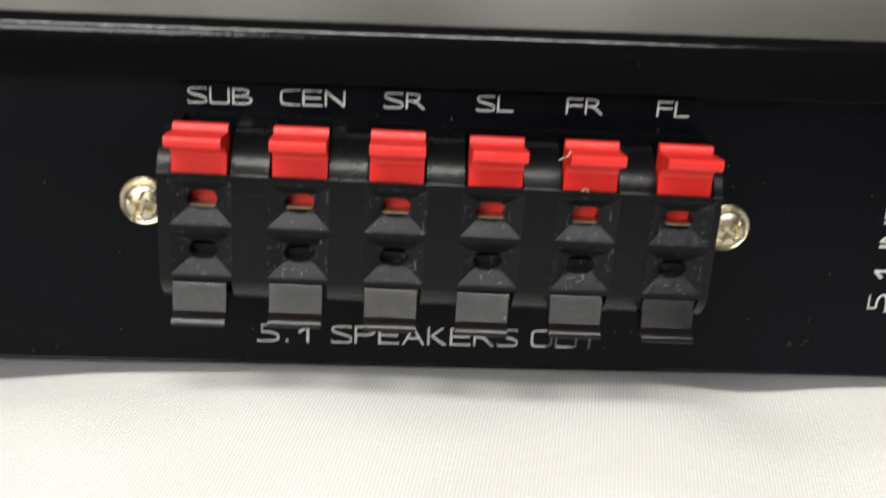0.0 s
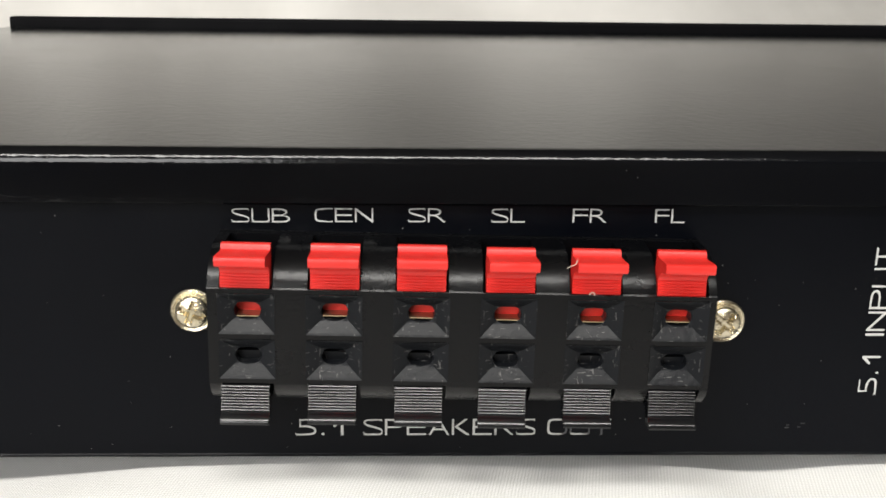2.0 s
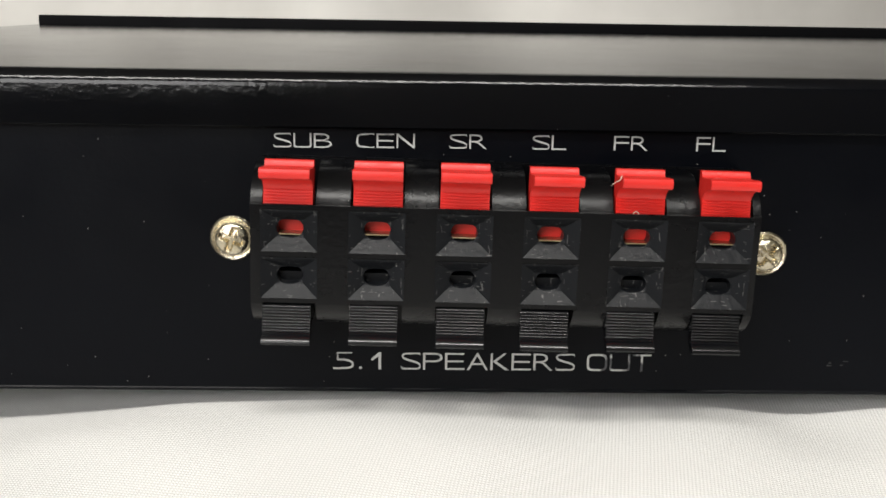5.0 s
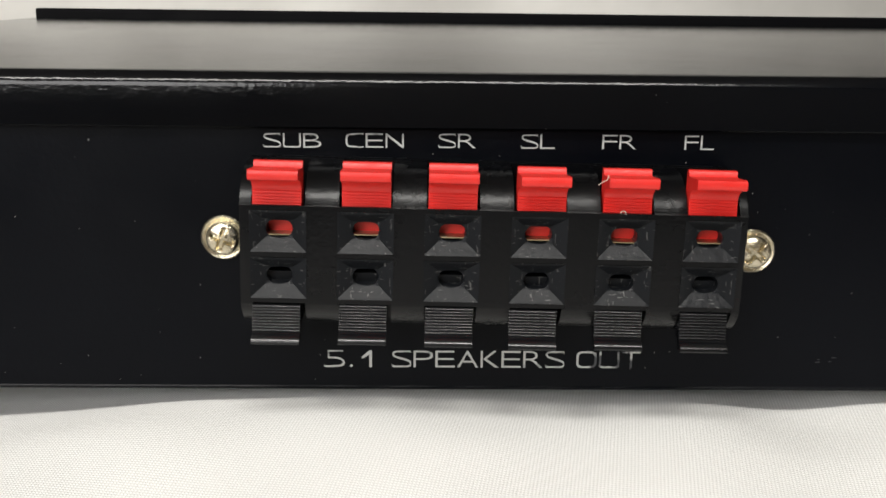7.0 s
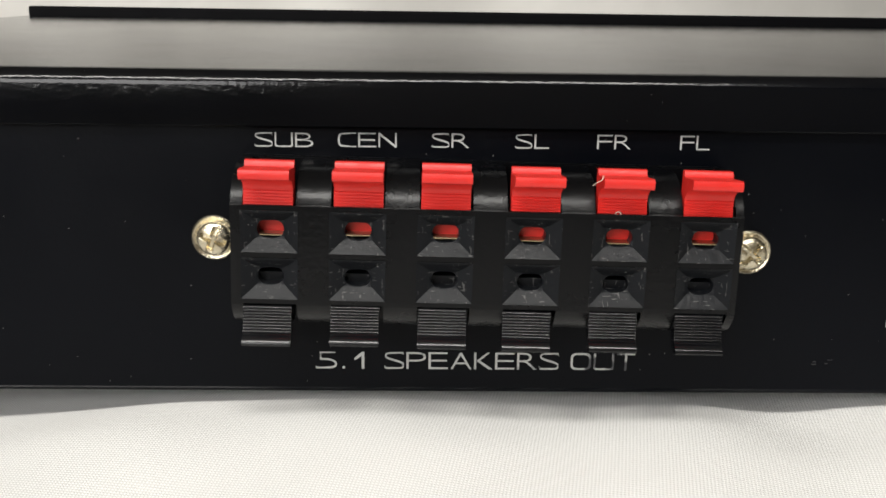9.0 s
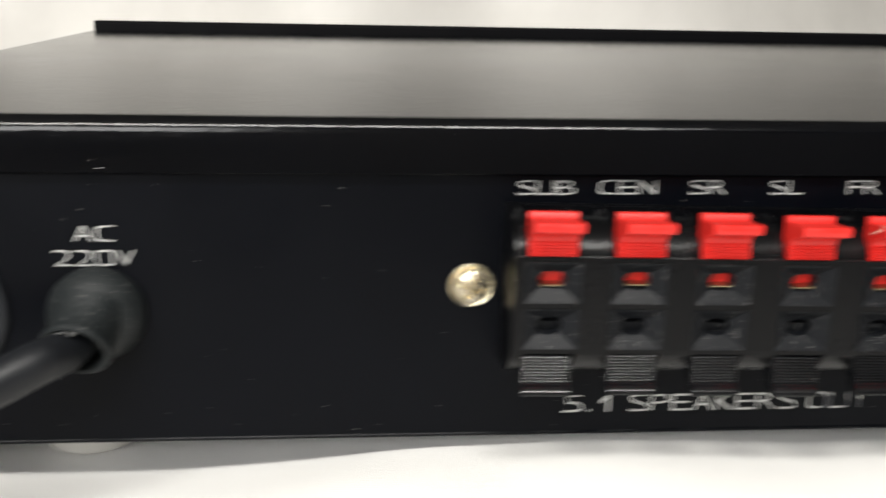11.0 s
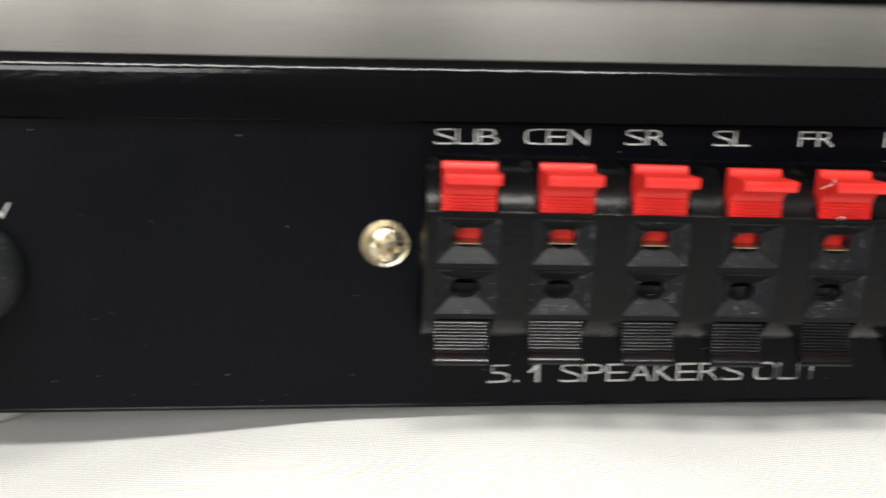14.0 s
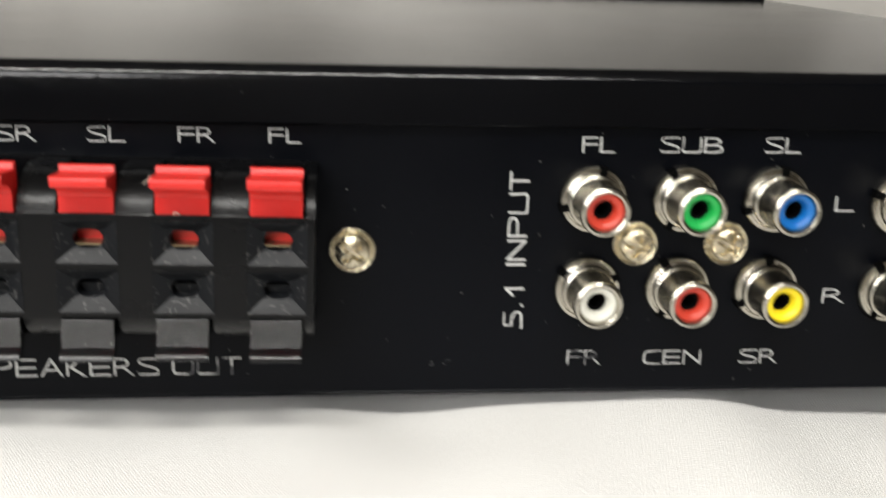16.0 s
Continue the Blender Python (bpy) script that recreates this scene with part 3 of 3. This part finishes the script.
# ---- mains switch ----
switch = part("rocker_switch", lathe([(12.4, 0), (12.5, 0.5), (12.2, 1.2), (10.9, 1.9), (9.7, 2.1), (9.0, 2.0), (8.6, 1.6), (8.5, 0.2)], 72), PLASTIC_FINE, amp, "round black mains switch with a raised bezel", at(-131.0, 0, 31.5))
part("well", lathe([(8.7, 0.25), (0, 0.25)], 48), DARK, switch)
rocker = part("rocker", lathe([(8.1, -3.0), (8.15, 2.6), (8.0, 3.1), (7.6, 3.4), (5, 3.45), (0, 3.45)], 72), PLASTIC_FINE, switch, "round black rocker pressed in at its upper end", at(0, -0.9, 0.1, -9, 0, 0))
part("on_mark", box(bmesh.new(), -0.23, 0.23, -3.52, -3.40, 2.6, 5.9), INK, rocker, "white on bar", smooth=False)
part("off_mark", lathe([(1.42, 3.40), (1.42, 3.52), (1.88, 3.52), (1.88, 3.40)], 40, True), INK, rocker, "white off ring", at(0, 0, -3.15))

# ---- mains lead ----
gland = part("cord_gland", lathe([(7.7, 0), (7.75, 0.8), (7.55, 1.8), (7.0, 2.9), (6.2, 3.9), (5.2, 4.8), (4.0, 5.4), (0, 5.8)], 56), RUBBER_WORN, amp, "black rubber strain relief, worn at its mouth", at(-104.9, 0, 30.8))
TORN = plain("grey_torn_rubber", (0.06, 0.062, 0.062), (0.11, 0.112, 0.11), 0.6)
tilt = at(-0.2, -1.0, 1.6, 28, 0, -8)
part("nozzle", lathe([(5.9, 2.0), (5.25, 4.2), (5.0, 6.0), (4.95, 8.0), (5.0, 8.5), (5.35, 8.8), (5.45, 9.3), (5.3, 9.8), (4.9, 10.0), (4.55, 9.8), (4.4, 9.2), (4.35, 3.5), (0, 3.4)], 48), RUBBER_WORN, gland, "hollow rubber nozzle with a rolled rim", tilt)
for turn, size in ((106, 1.8), (80, 0.9), (132, 0.7)):
    tear = bmesh.new()
    tip = [Vector((4.5 * math.cos(radians(turn + a)), -o, 4.5 * math.sin(radians(turn + a)))) for a, o in ((-9 * size, 9.75), (9 * size, 9.75), (2 * size, 10.9))]
    inner = [p + Vector((0, 0.25, -0.45)) for p in tip]
    a, b = [tear.verts.new(p * MM) for p in tip], [tear.verts.new(p * MM) for p in inner]
    tear.faces.new(a)
    tear.faces.new(b[::-1])
    for k in range(3):
        tear.faces.new((a[k], b[k], b[(k + 1) % 3], a[(k + 1) % 3]))
    part("torn_edge", tear, TORN, gland, "grey torn flake of the rim", tilt, smooth=False)
part("power_cord", tube([(-106.5, -7, 28.6), (-107.5, -10.2, 28.0), (-108.5, -12.5, 28.1), (-110.8, -15.5, 27.8), (-117.7, -19.5, 25.1), (-125.2, -22.5, 22.4), (-132.6, -24.3, 19.6), (-140.2, -25, 16.4), (-150.2, -25, 11.8), (-157.4, -24.5, 8.1), (-178, -24, -2), (-200, -22, -14), (-240, -20, -38)], [3.1, 3.15, 3.25, 3.35, 3.35, 3.25, 3.15, 3.05, 3.0, 3.0, 3.0, 3.0, 3.0], 28), RUBBER, amp, "thick black rubber mains lead")

# ---- print on the panel ----
for word, x0, x1, z in (("SUB", -37.7, -28.2, 50.3), ("CEN", -24.2, -14.7, 50.4), ("SR", -9.1, -2.9, 50.45), ("SL", 4.5, 10.1, 50.45), ("FR", 17.9, 23.5, 50.5), ("FL", 31.5, 36.4, 50.5)):
    lettering(word, x0, x1, z, z + 2.35, amp, INK)
for word, x0, x1, mat in (("5.1", -28.4, -20.1, INK), ("SPEAKERS", -16.7, 13.2, INK), ("OUT", 15.3, 26.4, INK_WORN)):
    lettering(word, x0, x1, 12.2, 15.25, amp, mat)
lettering("ON/OFF", -139.4, -123.1, 44.8, 47.2, amp, INK)
lettering("AC", -107.9, -101.6, 42.6, 45.2, amp, INK)
lettering("220V", -111.1, -98.6, 38.6, 41.2, amp, INK)
lettering("5.1", 69.2, 72.4, 19.7, 27.0, amp, INK, upright=True)
lettering("INPUT", 69.2, 72.4, 30.7, 46.4, amp, INK, upright=True)
for word, x0, x1, z in (("FL", 80.5, 85.8, 49.5), ("SUB", 93.2, 103.6, 49.6), ("SL", 110.5, 116.6, 49.7), ("CEN", 93.5, 103.6, 13.1), ("SR", 110.3, 117.2, 13.1), ("L", 123.7, 127.0, 40.0), ("R", 123.7, 127.7, 24.0)):
    lettering(word, x0, x1, z, z + 2.55, amp, INK)
lettering("FR", 80.3, 86.2, 13.2, 15.8, amp, INK_WORN)

# ---- ceiling lamp ----
lamp = tagged(new("ceiling_lamp"), "long white tube lamp under the plastered ceiling", "ceiling lamp")
lamp.location = (LAMP_X, LAMP_Y, LAMP_Z + 0.02)
part("housing", box(bmesh.new(), -770, 770, -70, 70, 25, 118), WALL, lamp, smooth=False)

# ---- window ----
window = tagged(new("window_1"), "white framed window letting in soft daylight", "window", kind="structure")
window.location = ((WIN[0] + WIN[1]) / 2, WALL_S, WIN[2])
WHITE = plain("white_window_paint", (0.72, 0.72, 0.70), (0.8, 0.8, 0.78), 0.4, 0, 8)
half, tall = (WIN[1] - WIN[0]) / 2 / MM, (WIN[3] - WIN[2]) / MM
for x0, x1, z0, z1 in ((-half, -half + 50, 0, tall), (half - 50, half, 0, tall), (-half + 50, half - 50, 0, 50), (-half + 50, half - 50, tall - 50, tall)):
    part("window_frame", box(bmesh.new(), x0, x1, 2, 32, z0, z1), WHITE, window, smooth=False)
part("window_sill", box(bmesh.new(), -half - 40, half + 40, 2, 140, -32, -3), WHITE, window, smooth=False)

# ---- lint and scuffs ----
LINT = plain("pale_lint", (0.62, 0.52, 0.42), (0.72, 0.64, 0.54), 0.8)
part("lint", tube([(15.1, -14.6, 47.2), (15.6, -15.6, 47.9), (16.1, -15.9, 48.2), (16.4, -15.6, 48.9)], 0.06, 6, 4), LINT, amp, "pale fibre caught on a red tab")
part("lint", tube([(19.2, -13.2, 42.2), (18.9, -13.5, 42.7), (19.3, -13.6, 43.0), (19.7, -13.5, 42.7), (19.5, -13.3, 42.2)], 0.08, 6, 4), LINT, amp, "pale curl of lint")
for dx, dz in ((0.0, 0.0), (0.35, -0.25), (-0.25, 0.35)):
    part("lint", tube([(-38.5 + dx, -6.6, 46.9 + dz), (-38.3 + dx, -7.3, 47.3 + dz), (-38.1 + dx, -7.6, 47.1 + dz), (-37.7 + dx, -7.7, 47.5 + dz)], 0.05, 6, 4), LINT, amp, "pale fibre beside a red tab")
SCUFF = plain("grey_scuff", (0.025, 0.025, 0.027), (0.07, 0.07, 0.07), 0.6)
rng = random.Random(4)
for k in range(7):
    x, z, w = 56.5 + rng.random() * 3.6, 13.3 + rng.random() * 1.1, 0.3 + rng.random() * 0.7
    part("scuff", box(bmesh.new(), x, x + w, -0.05, 0, z, z + 0.12), SCUFF, amp, "grey scuff on the paint", smooth=False)
for k in range(16):
    x, z = -147.4 + rng.random() * 5.5, 10.6 + rng.random() * 1.8
    part("scuff", box(bmesh.new(), x, x + 0.12 + rng.random() * 0.5, -0.05, 0, z, z + 0.1), SCUFF, amp, "grey scuff on the paint", smooth=False)
CHIP = plain("bare_chip", (0.35, 0.35, 0.34), (0.5, 0.5, 0.48), 0.5)
for x, z, w in ((-132.7, 58.2, 0.25), (-129.8, 58.2, 0.3), (-103.1, 54.5, 0.4), (-137.3, 57.6, 0.15)):
    part("paint_chip", box(bmesh.new(), x, x + w, LIP_Y - 0.05, LIP_Y + 0.05, z, z + 0.18), CHIP, amp, "pale nick in the paint of the cover's lip", smooth=False)
part("paint_chip", lathe([(0, 0), (1.6, 0), (1.3, 0.12), (0, 0.16)], 9), DARK, amp, "dark chip in the paint of the cover's edge", at(-156.6, 17, ZT, 90, 0, 0))
